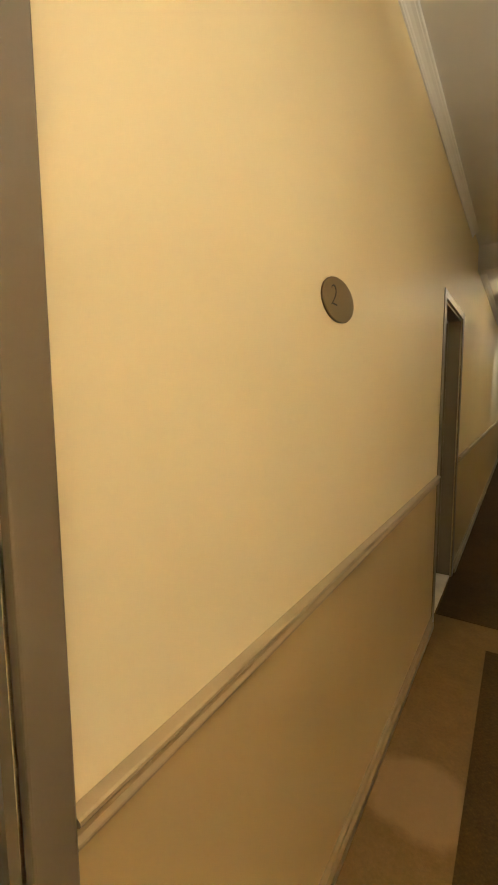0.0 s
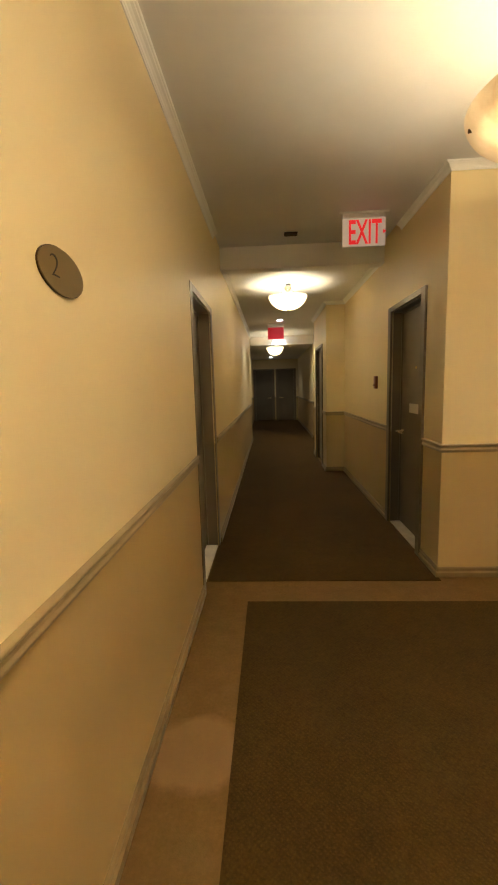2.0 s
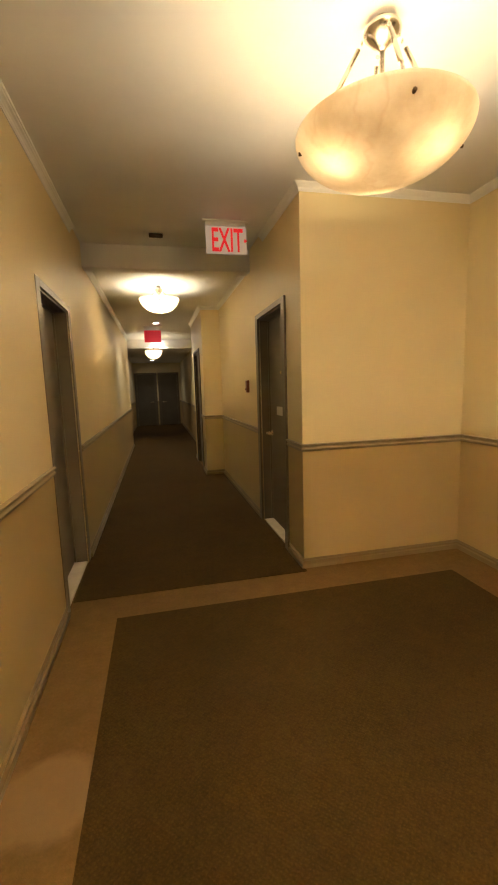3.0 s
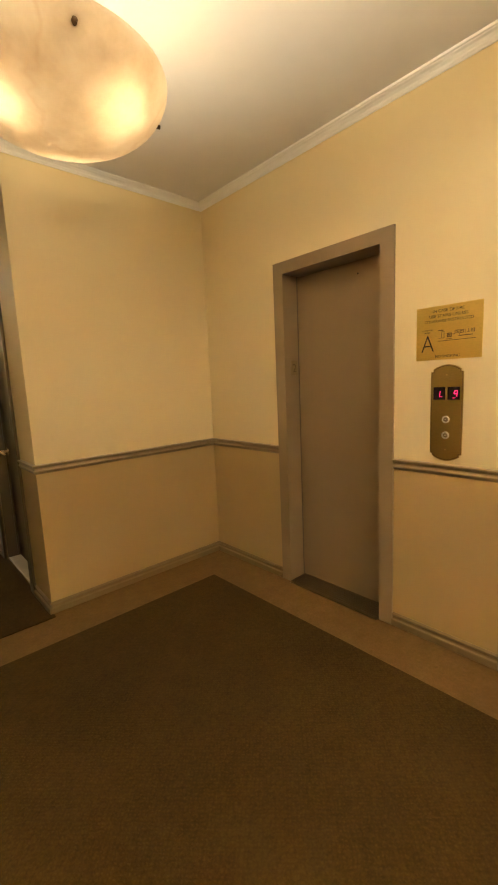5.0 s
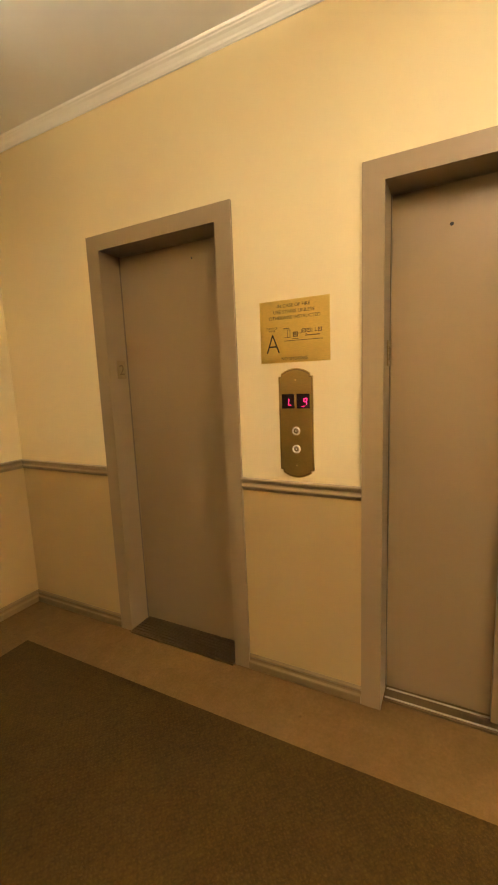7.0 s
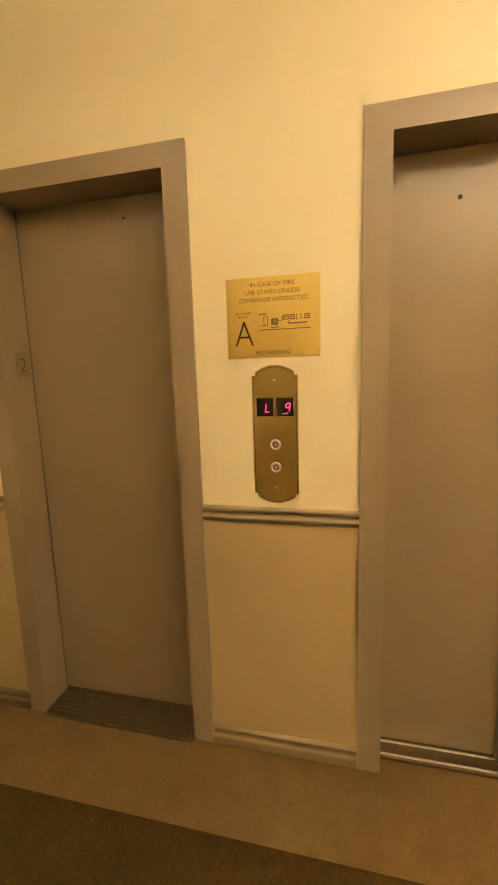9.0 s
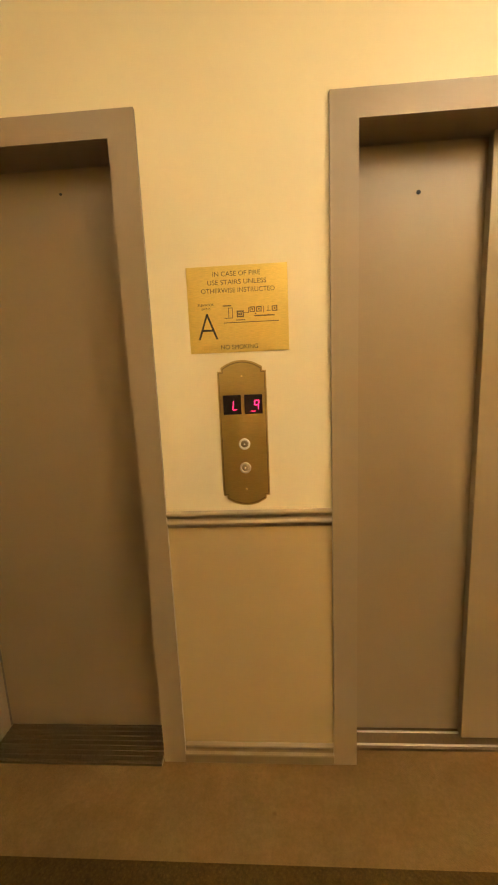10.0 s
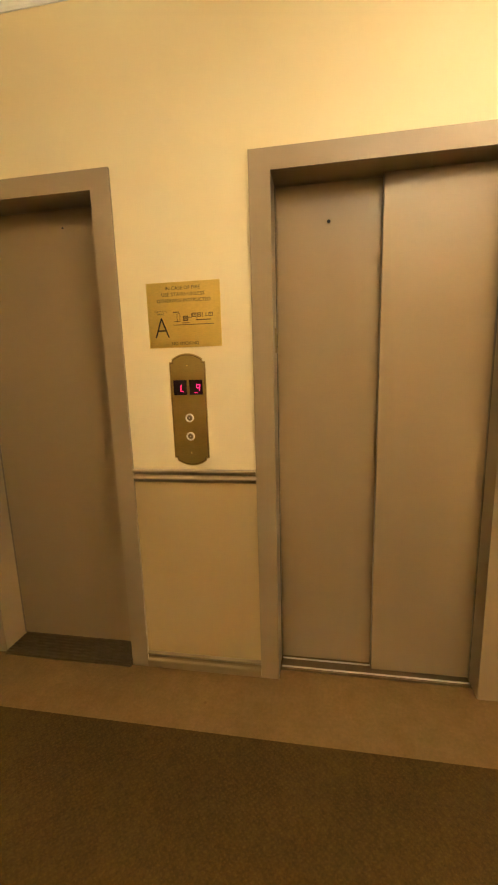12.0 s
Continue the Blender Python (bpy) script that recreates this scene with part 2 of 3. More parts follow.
# ---- walls ----
def wall(name, axis, plane, back, a0, a1, top, openings=(), label=""):
    """A wall whose face lies at the plane, going back to a second plane, with door openings (from, to, height) and two paints."""
    bm = bmesh.new()
    cuts = sorted({a0, a1, *(c for o in openings for c in o[:2])})
    for c0, c1 in zip(cuts, cuts[1:]):
        sill = max([o[2] for o in openings if o[0] <= c0 and c1 <= o[1]], default=0)
        for z0, z1, i in ((0, RAIL, 1), (RAIL, top, 0)):
            z0 = max(z0, sill)
            if z0 < z1:
                lo, hi = min(plane, back), max(plane, back)
                box(bm, *((lo, hi, c0, c1) if axis == "x" else (c0, c1, lo, hi)), z0, z1, 0, i)
    return tagged(part(name, bm, [M_WALL, M_DADO]), label or "cream painted plaster wall with tan painted dado", "wall", kind="structure")


wall("wall_west", "x", XL, XL - 0.3, Y0, 11.1, 3.0, [(-0.62, 0.207, 2.05), (2.815, 3.62, 2.065)])
wall("wall_west_far", "x", -0.58, -0.95, 11.1, YE, 3.0, [(13.4, 14.2, 2.075)])
wall("wall_west_return", "y", 11.1, 11.0, -0.95, XL - 0.3, 3.0)
wall("wall_east", "x", XR, XR + 0.35, Y0, YB + 0.2, 3.0, [(-0.138, 0.725, 2.138), (1.428, 2.144, 2.138)])
wall("wall_block", "y", YB, YB + 0.2, XC + 0.25, XR, 3.0)
wall("wall_corridor_east", "x", XC, XC + 0.25, YB, 6.78, 3.0, [(3.425, 4.235, 2.11)])
wall("wall_pier", "y", 6.78, 6.98, 1.03, XC + 0.25, 3.0)
wall("wall_pier_side", "x", 1.03, 1.2, 6.98, 8.6, 3.0, [(7.28, 8.12, 2.075)])
wall("wall_corridor_east_far", "x", 1.38, 1.6, 8.6, 11.1, 3.0)
wall("wall_corridor_east_end", "x", 1.27, 1.6, 11.1, YE, 3.0)
wall("wall_north", "y", YE, YE + 0.2, -0.95, 1.6, 3.0, [(-0.466, 0.241, 2.075), (0.447, 1.114, 2.075)])
wall("wall_south", "y", Y0, Y0 - 0.2, XL - 0.3, XR + 0.35, 3.0)
wall("wall_pier_back", "y", 8.6, 8.5, 1.2, 1.6, 3.0)

# ---- ceilings and beam ----
tagged(part("ceiling", boxed(XL - 0.3, XR + 0.35, Y0 - 0.2, 4.0, H, H + 0.17), M_CEIL), "white painted lobby ceiling with soft lamp glow", "ceiling", kind="structure")
tagged(part("ceiling_recess", boxed(XL - 0.3, XC + 0.25, 4.0, 4.55, H + 0.05, H + 0.17), M_CEIL), "slightly raised white ceiling strip before the beam", "ceiling", kind="structure")
tagged(part("ceiling_beam", boxed(XL - 0.02, XC + 0.02, 4.55, 4.70, 2.655, H + 0.17), M_CEIL), "white painted ceiling beam across the corridor", "beam", kind="structure")
tagged(part("ceiling_corridor", boxed(XL - 0.3, 1.6, 4.70, 11.1, HC, H + 0.17), M_CEIL), "white painted corridor ceiling", "ceiling", kind="structure")
tagged(part("ceiling_far", boxed(-0.95, 1.6, 11.1, YE + 0.2, HE, H + 0.17), M_CEIL), "lower white ceiling at the corridor's far end", "ceiling", kind="structure")

# ---- floor ----
tagged(part("floor", boxed(-1.0, 3.1, Y0 - 0.2, YE + 0.2, -0.15, 0.0), M_TAN), "tan carpet border with a pale round stain", "floor", kind="structure")
tagged(part("carpet_lobby", boxed(-0.062, 2.385, Y0, 2.637, -0.01, 0.005, 0.002), M_BROWN), "dark brown woven carpet inset in the lobby", "carpet", kind="structure")
runner = bmesh.new()
for x0, x1, y0, y1 in ((XL, XC, 2.928, 6.78), (XL, 1.03, 6.78, 8.6), (XL, 1.38, 8.6, 11.1), (-0.58, 1.27, 11.1, YE)):
    box(runner, x0, x1, y0, y1, -0.01, 0.005)
tagged(part("carpet_corridor", runner, M_BROWN), "dark brown woven carpet along the corridor", "carpet", kind="structure")

# ---- mouldings ----
RAIL_PROFILE = [(-0.002, 0.929), (0.004, 0.931), (0.006, 0.936), (0.013, 0.944), (0.016, 0.946), (0.017, 0.950), (0.016, 0.953), (0.011, 0.959), (0.0085, 0.966), (0.009, 0.969),
                (0.013, 0.972), (0.017, 0.977), (0.021, 0.979), (0.023, 0.983), (0.022, 0.987), (0.018, 0.989), (-0.002, 0.991)]
BASE_PROFILE = [(-0.002, 0.004), (0.019, 0.004), (0.020, 0.036), (0.018, 0.040), (0.008, 0.044), (0.006, 0.050), (0.007, 0.060), (0.012, 0.066), (0.013, 0.069), (0.011, 0.072),
                (0.004, 0.077), (-0.002, 0.079)]


def crown_profile(top):
    return [(-0.002, top - 0.050), (0.006, top - 0.050), (0.008, top - 0.043), (0.011, top - 0.040), (0.014, top - 0.031), (0.024, top - 0.021),
            (0.034, top - 0.016), (0.037, top - 0.012), (0.043, top - 0.010), (0.046, top - 0.005), (0.046, top + 0.002), (-0.002, top + 0.002)]


RUNS = [[(XR, Y0), (XR, -0.212)], [(XR, 0.80), (XR, 1.353)], [(XR, 2.22), (XR, YB), (XC, YB), (XC, 3.334)],
        [(XC, 4.32), (XC, 6.78), (1.03, 6.78), (1.03, 7.20)], [(1.03, 8.20), (1.03, 8.6), (1.38, 8.6), (1.38, 11.1), (1.27, 11.1), (1.27, YE), (1.195, YE)],
        [(0.369, YE), (0.319, YE)], [(-0.545, YE), (-0.58, YE), (-0.58, 14.28)], [(-0.58, 13.32), (-0.58, 11.1)], [(XL, 11.1), (XL, 3.708)],
        [(XL, 2.727), (XL, 0.258)], [(XL, -0.677), (XL, Y0), (XR, Y0)]]
for run in RUNS:
    tagged(part("chair_rail", sweep(bmesh.new(), run, RAIL_PROFILE), M_TRIM), "taupe painted moulded chair rail on the wall", "chair rail", "chair rails", "structure")
    tagged(part("baseboard", sweep(bmesh.new(), run, BASE_PROFILE), M_BASE), "low painted baseboard above the carpet", "baseboard", "baseboards", "structure")
for run, top in (([(XL, 4.0), (XL, Y0), (XR, Y0), (XR, YB), (XC, YB), (XC, 4.0)], H), ([(XC, 4.70), (XC, 6.78), (1.03, 6.78), (1.03, 8.6), (1.38, 8.6), (1.38, 11.1)], HC),
                 ([(XL, 11.1), (XL, 4.70)], HC)):
    tagged(part("crown_moulding", sweep(bmesh.new(), run, crown_profile(top)), M_CROWN), "white stepped crown moulding under the ceiling", "crown moulding", "crown mouldings", "structure")


# ---- apartment doors ----
def casing(bm, y0, y1, top, w, out, deep):
    """A door frame round an opening in a wall that faces +x, from the plane x = 0: face trim and jambs."""
    for a, b, z0, z1 in ((y0 - w, y0, 0.0, top + w * 0.55), (y1, y1 + w, 0.0, top + w * 0.55), (y0, y1, top, top + w * 0.55)):
        box(bm, -0.01, out, a, b, z0, z1, 0.003)
    for a, b, z0, z1 in ((y0, y0 + 0.012, 0, top), (y1 - 0.012, y1, 0, top), (y0 + 0.012, y1 - 0.012, top - 0.012, top)):
        box(bm, -deep, -0.01, a, b, z0, z1)
    return bm


def lever(parent, y, side, z=0.955, knob=False):
    """A rose with a lever or knob, standing out along +x."""
    h = part("door_handle", lathe(bmesh.new(), [(0, 0), (0.027, 0), (0.027, 0.006), (0.011, 0.010), (0.010, 0.045), (0, 0.045)], 20, pose(0, y, z, 0, 90, 0)), M_KNOB, parent, "brass handle", True)
    if knob:
        part("knob", lathe(bmesh.new(), [(0, 0.038), (0.014, 0.040), (0.026, 0.055), (0.027, 0.066), (0.018, 0.078), (0, 0.080)], 20, pose(0, y, z, 0, 90, 0)), M_KNOB, h, "", True)
    else:
        part("lever", rod(rod(bmesh.new(), (0.058, y, z), (0.055, y + side * 0.125, z - 0.004), 0.0115), (0.03, y, z), (0.066, y, z), 0.013), M_KNOB, h, "", True)


def apartment_door(name, at, turn, y0, y1, top, material, label, w=0.085, inset=0.12, handle_at=None, side=1, knob=False, saddle=True, out=0.018):
    d = thing(name, at, label, "door", kind="structure")
    d.rotation_euler = (0, 0, radians(turn))
    part("door_frame", casing(bmesh.new(), y0, y1, top, w, out, inset + 0.06), M_CASE, d, "dark taupe painted metal frame")
    leaf = part("door_leaf", boxed(-inset - 0.045, -inset, y0 + 0.013, y1 - 0.013, 0.022, top - 0.014, 0.002), material, d)
    part("stop", box(box(boxed(-inset, -inset + 0.014, y0 + 0.012, y0 + 0.026, 0.02, top - 0.012), -inset, -inset + 0.014, y1 - 0.026, y1 - 0.012, 0.02, top - 0.012),
                     -inset, -inset + 0.014, y0 + 0.026, y1 - 0.026, top - 0.026, top - 0.012), M_CASE, d)
    if saddle:
        part("saddle", boxed(-inset - 0.06, -0.010, y0 + 0.012, y1 - 0.012, 0.0, 0.016, 0.004), M_MARBLE, d, "white marble saddle")
    if handle_at is not None:
        lever(d, handle_at, side, knob=knob)
        for o in d.children:
            if o.name.startswith("door_handle"):
                o.location.x = -inset
    return d


apartment_door("door_1", (XL, 0, 0), 0, 2.815, 3.62, 2.065, M_DOOR, "dark taupe apartment door with brass knob, closed", 0.085, 0.11, 2.90, 1, True, out=0.005)
apartment_door("door_2", (XL, 0, 0), 0, -0.62, 0.207, 2.05, M_DOOR, "closed taupe door in grey-taupe metal frame beside the dado", 0.051, 0.10, -0.52, 1)
door_3 = apartment_door("door_3", (XC, 0, 0), 180, -4.235, -3.425, 2.11, M_DOOR, "dark taupe apartment door with lever and paper label", 0.085, 0.10, -4.16, 1)
apartment_door("door_4", (1.03, 0, 0), 180, -8.12, -7.28, 2.075, M_DOOR, "closed dark door in the side of the pier", 0.08, 0.05, saddle=False)
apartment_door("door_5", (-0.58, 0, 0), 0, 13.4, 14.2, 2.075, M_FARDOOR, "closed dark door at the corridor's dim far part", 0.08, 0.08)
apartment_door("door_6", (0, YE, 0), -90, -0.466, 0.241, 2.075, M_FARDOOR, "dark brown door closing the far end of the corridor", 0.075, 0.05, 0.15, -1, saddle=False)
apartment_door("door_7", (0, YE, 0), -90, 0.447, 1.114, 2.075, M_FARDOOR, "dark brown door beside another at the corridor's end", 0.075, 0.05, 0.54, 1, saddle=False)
part("peephole", lathe(bmesh.new(), [(0, 0), (0.012, 0), (0.012, 0.004), (0, 0.004)], 16, pose(-0.10, -3.83, 1.56, 0, 90, 0)), M_BRASS, door_3, "brass peephole")
label_at = thing("paper_label", (XC + 0.10, 3.87, 1.15), "white paper label stuck on the dark door", "label")
part("sheet", boxed(-0.0015, 0.0, -0.115, 0.115, 0.0, 0.085), M_PAPER, label_at)


# ---- lifts ----
def lift(y0, y1, doors, label):
    """A lift entrance in the east wall: frame, jambs, sliding panels, sill. doors: panels as (from, to, depth)."""
    L = thing("elevator_door", (XR, (y0 + y1) / 2, 0), label, "elevator", "lift entrances")
    c = (y0 + y1) / 2
    a, b = y0 - c, y1 - c
    w, top = 0.082, 2.13
    u = [(a - w, 0), (a - w, top + 0.075), (b + w, top + 0.075), (b + w, 0), (b, 0), (b, top), (a, top), (a, 0)]
    part("frame", plate_bm(u, -0.014, 0.004), M_FRAME, L, "grey-taupe enamelled steel frame")
    for p, q in ((a - 0.007, a), (b, b + 0.007)):
        part("reveal", boxed(0.004, 0.30, p, q, 0, top), M_FRAME, L)
    part("head_reveal", boxed(0.004, 0.30, a, b, top, top + 0.007), M_FRAME, L)
    part("back_panel", boxed(0.30, 0.33, a - 0.02, b + 0.02, 0, top + 0.02), M_DARK, L)
    for p, q, x in ((a, a + 0.003, doors[-1][2]), (b - 0.003, b, doors[0][2])):
        part("gap", boxed(x - 0.004, 0.30, p, q, 0.012, top), M_CASE, L, "dark running gap beside the panel")
    for p, q, x in doors:
        part("sliding_panel", boxed(x, x + 0.035, p - c, q - c, 0.014, top - 0.004, 0.003), M_LIFT, L, "taupe enamelled steel panel")
    return L


el1 = lift(1.436, 2.136, [(1.44, 2.132, 0.130)], "closed taupe enamel elevator door in a grey-taupe frame")
el2 = lift(-0.13, 0.717, [(0.26, 0.713, 0.132), (-0.126, 0.298, 0.092)], "closed two-panel taupe elevator door with bright sill")


def sill(parent, a, b, start, deep, material, lines, label, ribs=None):
    s = part("sill", boxed(start, deep, a, b, 0.0, 0.012, 0.002), material, parent, label)
    for i in range(lines):
        x = start + 0.004 + (deep - start) * (i + 0.1) / lines
        part("groove_rib", boxed(x, x + 0.007, a + 0.003, b - 0.003, 0.011, 0.0165, 0.001), ribs or material, s)


sill(el1, -0.345, 0.345, -0.034, 0.16, M_SILL, 9, "dark worn grooved sill")
sill(el2, -0.419, 0.419, 0.046, 0.16, M_SILL, 2, "bright worn aluminium sill", M_ALU)
for L, y, z, x, q in ((el2, 0.502, 1.982, 0.132, 0.75), (el1, 1.66, 2.05, 0.130, 0.5)):
    c = L.location.y
    part("key_hole", lathe(bmesh.new(), [(0, 0), (0.009 * q, 0), (0.009 * q, 0.002), (0.005 * q, 0.0025), (0.005 * q, 0.001), (0, 0.001)], 18, pose(x - 0.0005, y - c, z, 0, -90, 0)), M_DARK, L, "black release-key hole")
FLOOR2 = part("floor_number_plate", boxed(0.045, 0.105, 0.3425, 0.3475, 1.475, 1.575, 0.001), M_PLAQUE, el1, "dull bronze floor number plate")
lettering("floor_number", "2", 0.055, 0, (0.075, 0.3420, 1.525), TO_SOUTH, M_ETCH, FLOOR2)
FLOOR2B = part("floor_number_plate", boxed(0.045, 0.105, 0.416, 0.421, 1.475, 1.575, 0.001), M_PLAQUE, el2, "dull bronze floor number plate")
lettering("floor_number", "2", 0.055, 0, (0.075, 0.4155, 1.525), TO_SOUTH, M_ETCH, FLOOR2B)

# ---- fire notice ----
notice = thing("fire_notice", (XR, 1.0805, 1.6375), "brass elevator fire notice plate with black lettering", "sign")
part("plate", boxed(-0.003, 0.0, -0.1545, 0.1545, -0.1285, 0.1285, 0.0008), M_BRASS, notice)


def print_line(text, u, v, h, w, name="lettering", weight=-0.006):
    """u to the reader's right and v up from the plate's middle."""
    return lettering(name, text, h, w, (-0.0032, -u, v), TO_WEST, M_INK, notice, 0.0004, weight)


print_line("IN CASE OF FIRE", 0.0, 0.105, 0.0135, 0.145)
print_line("USE STAIRS UNLESS", 0.0, 0.081, 0.0135, 0.180)
print_line("OTHERWISE INSTRUCTED", 0.002, 0.057, 0.0135, 0.225)
print_line("ELEVATOR", -0.098, 0.017, 0.007, 0.050)
print_line("BANK", -0.098, 0.006, 0.007, 0.028)
print_line("A", -0.096, -0.048, 0.078, 0.062, "lettering", -0.018)
print_line("NO SMOKING", 0.0, -0.112, 0.013, 0.115)


def plan_bar(u0, u1, v0, v1):
    part("plan_line", boxed(-0.0036, -0.0028, -u1, -u0, v0, v1), M_ETCH, notice)


def plan_room(u0, u1, v0, v1, w=0.002):
    for q in ((u0, u1, v0, v0 + w), (u0, u1, v1 - w, v1), (u0, u0 + w, v0, v1), (u1 - w, u1, v0, v1)):
        plan_bar(*q)


plan_bar(-0.045, 0.125, -0.040, -0.0375)
plan_bar(-0.042, -0.030, -0.026, -0.024)
plan_room(-0.030, -0.016, -0.026, 0.006)
plan_room(-0.004, 0.018, -0.024, -0.004, 0.004)
plan_room(0.001, 0.012, -0.018, -0.010, 0.003)
plan_bar(0.018, 0.034, -0.012, -0.010)
plan_bar(0.032, 0.034, -0.012, 0.004)
for u in (0.036, 0.056, 0.104):
    plan_room(u, u + 0.017, -0.010, 0.006, 0.003)
    plan_bar(u + 0.006, u + 0.011, -0.004, 0.001)
plan_bar(0.088, 0.101, -0.009, -0.007)
plan_bar(0.078, 0.080, -0.012, 0.006)
plan_bar(0.092, 0.094, -0.009, 0.007)
plan_bar(0.050, 0.112, -0.0235, -0.0195)
plan_bar(0.052, 0.056, -0.0165, -0.0130)
plan_bar(-0.046, -0.020, 0.010, 0.0135)
plan_bar(-0.006, 0.022, -0.0330, -0.0305)

# ---- call station ----
station = thing("elevator_call_station", (XR, 1.0785, 1.2465), "aged brass call station with two buttons and displays", "call panel")


def station_outline(w, h, notch, rise):
    """Half-width, half-height to the shoulder, stepped corners and arched ends."""
    pts = [(w, -h + notch), (w, h - notch), (w - notch, h - notch), (w - notch, h)]
    arc = [((w - notch) * k / 7, h + rise * (1 - (k / 7) ** 2)) for k in range(6, -7, -1)]
    pts += arc + [(-w + notch, h), (-w + notch, h - notch), (-w, h - notch), (-w, -h + notch), (-w + notch, -h + notch), (-w + notch, -h)]
    pts += [(-x, -z) for x, z in arc] + [(w - notch, -h), (w - notch, -h + notch)]
    return pts


part("back_plate", plate_bm(station_outline(0.0775, 0.216, 0.012, 0.022), -0.004, 0.0), M_PANEL, station)
part("border_line", plate_bm(station_outline(0.0735, 0.2125, 0.012, 0.0205), -0.0045, -0.003), M_EDGE, station, "dark engraved border line")
part("face_plate", plate_bm(station_outline(0.0712, 0.2102, 0.012, 0.0195), -0.006, -0.003), M_PANEL, station)
def led_digit(text, u, v, parent, w=0.0135, h=0.028, line=0.0026):
    """A slanted seven-segment digit; u to the reader's right, v up."""
    bars = {"L": "fed", "9": "abcfg"}[text]
    spots = {"a": (0, h / 2, 1), "g": (0, 0, 1), "d": (0, -h / 2, 1), "b": (w / 2, h / 4, 0), "c": (w / 2, -h / 4, 0), "f": (-w / 2, h / 4, 0), "e": (-w / 2, -h / 4, 0)}
    bm = bmesh.new()
    for key in bars:
        du, dv, flat = spots[key]
        hu, hv = (w / 2 - line * 0.3, line / 2) if flat else (line / 2, h / 4 - line * 0.3)
        box(bm, -0.0081, -0.0076, -(u + du + hu), -(u + du - hu), v + dv - hv, v + dv + hv)
    for vert in bm.verts:
        vert.co.y -= (vert.co.z - v) * 0.12
    part("digit", bm, M_LED, parent, "pink glowing digit")


for u, text in ((-0.034, "L"), (0.034, "9")):
    dsp = part("display", boxed(-0.0075, -0.0055, -u - 0.029, -u + 0.029, 0.067, 0.129, 0.0008), M_GLASSBLACK, station, "dark floor display with a pink digit")
    led_digit(text, u + 0.010, 0.096, dsp)
    if text == "9":
        part("arrow", plate_bm([(0.010 - u, 0.078), (0.0 - u, 0.074), (-0.010 - u, 0.078), (0.0 - u, 0.0765)], -0.0080, -0.0076), M_LED, dsp)
for z in (-0.030, -0.109):
    b = part("call_button", lathe(bmesh.new(), [(0.012, 0), (0.0185, 0), (0.0185, 0.004), (0.0165, 0.006), (0.013, 0.006), (0.012, 0.003)], 28, pose(-0.006, 0, z, 0, -90, 0), True), M_ALU, station, "round call button with pale metal ring", True)
    part("lens", lathe(bmesh.new(), [(0, 0.005), (0.006, 0.005), (0.011, 0.0035), (0.0115, 0), (0, 0)], 24, pose(-0.006, 0, z, 0, -90, 0)), M_PLASTIC, b, "clear plastic lens", True)
    part("dot", lathe(bmesh.new(), [(0, 0.0065), (0.0018, 0.006), (0.0024, 0.0048), (0, 0.0048)], 12, pose(-0.006, 0, z, 0, -90, 0)), M_BRIGHT, b, "", True)
for z in (0.188, -0.182):
    part("screw", lathe(bmesh.new(), [(0, 0.0015), (0.002, 0.0012), (0.0032, 0), (0, 0)], 14, pose(-0.006, 0, z, 0, -90, 0)), M_BRASS, station, "", True)

# ---- floor plaque ----
plaque = thing("floor_plaque", (XL, 1.062, 1.717), "oval bronze floor plaque with engraved number two", "plaque")
oval = [(0.1055 * math.cos(2 * math.pi * i / 48), 0.0535 * math.sin(2 * math.pi * i / 48)) for i in range(48)]
part("plate", plate_bm(oval, 0.0, 0.006), M_PLAQUE, plaque)
part("rim", plate_bm([(y * 1.02, z * 1.035) for y, z in oval], -0.001, 0.0035), M_BOLT, plaque, "dark edge")
lettering("number", "2", 0.050, 0.036, (0.0065, -0.038, 0.006), TO_EAST, M_INK, plaque, 0.0006, -0.022)


# ---- exit signs ----
def exit_sign(at, w, h, drop, face, ink, label, letters):
    s = thing("exit_sign", at, label, "exit sign", "exit signs")
    part("canopy", boxed(-w / 2 - 0.025, w / 2 + 0.02, -0.03, 0.03, -0.014, 0.0, 0.004), M_BRIGHT, s, "aluminium canopy")
    part("edge_bar", boxed(-w / 2, w / 2 - 0.015, -0.018, 0.018, -drop, -0.014, 0.004), M_BRIGHT, s, "aluminium light bar")
    f = part("face", boxed(-w / 2, w / 2, -0.004, 0.004, -drop - h, -drop, 0.002), face, s, "lit sign panel")
    if letters:
        lettering("lettering", "EXIT", h * 0.86, w * 0.76, (0.010, -0.0046, -drop - h * 0.49), TO_SOUTH, ink, f, 0.0004, 0.016)
        bm = bmesh.new()
        vs = [bm.verts.new((w * 0.455 + x, -0.0050, -drop - h * 0.5 + z)) for x, z in ((0, 0.016), (0.022, 0), (0, -0.016), (-0.006, -0.008), (-0.006, 0.008))]
        bm.faces.new(vs)
        part("arrow", bm, ink, f)
    return s


exit_sign((0.925, 3.70, H), 0.352, 0.222, 0.045, M_SIGNWHITE, M_RED, "white exit sign with red letters under the ceiling", True)
exit_sign((0.27, 8.9, HC), 0.334, 0.24, 0.075, M_SIGNRED, M_RED, "red glowing exit sign far along the corridor", False)

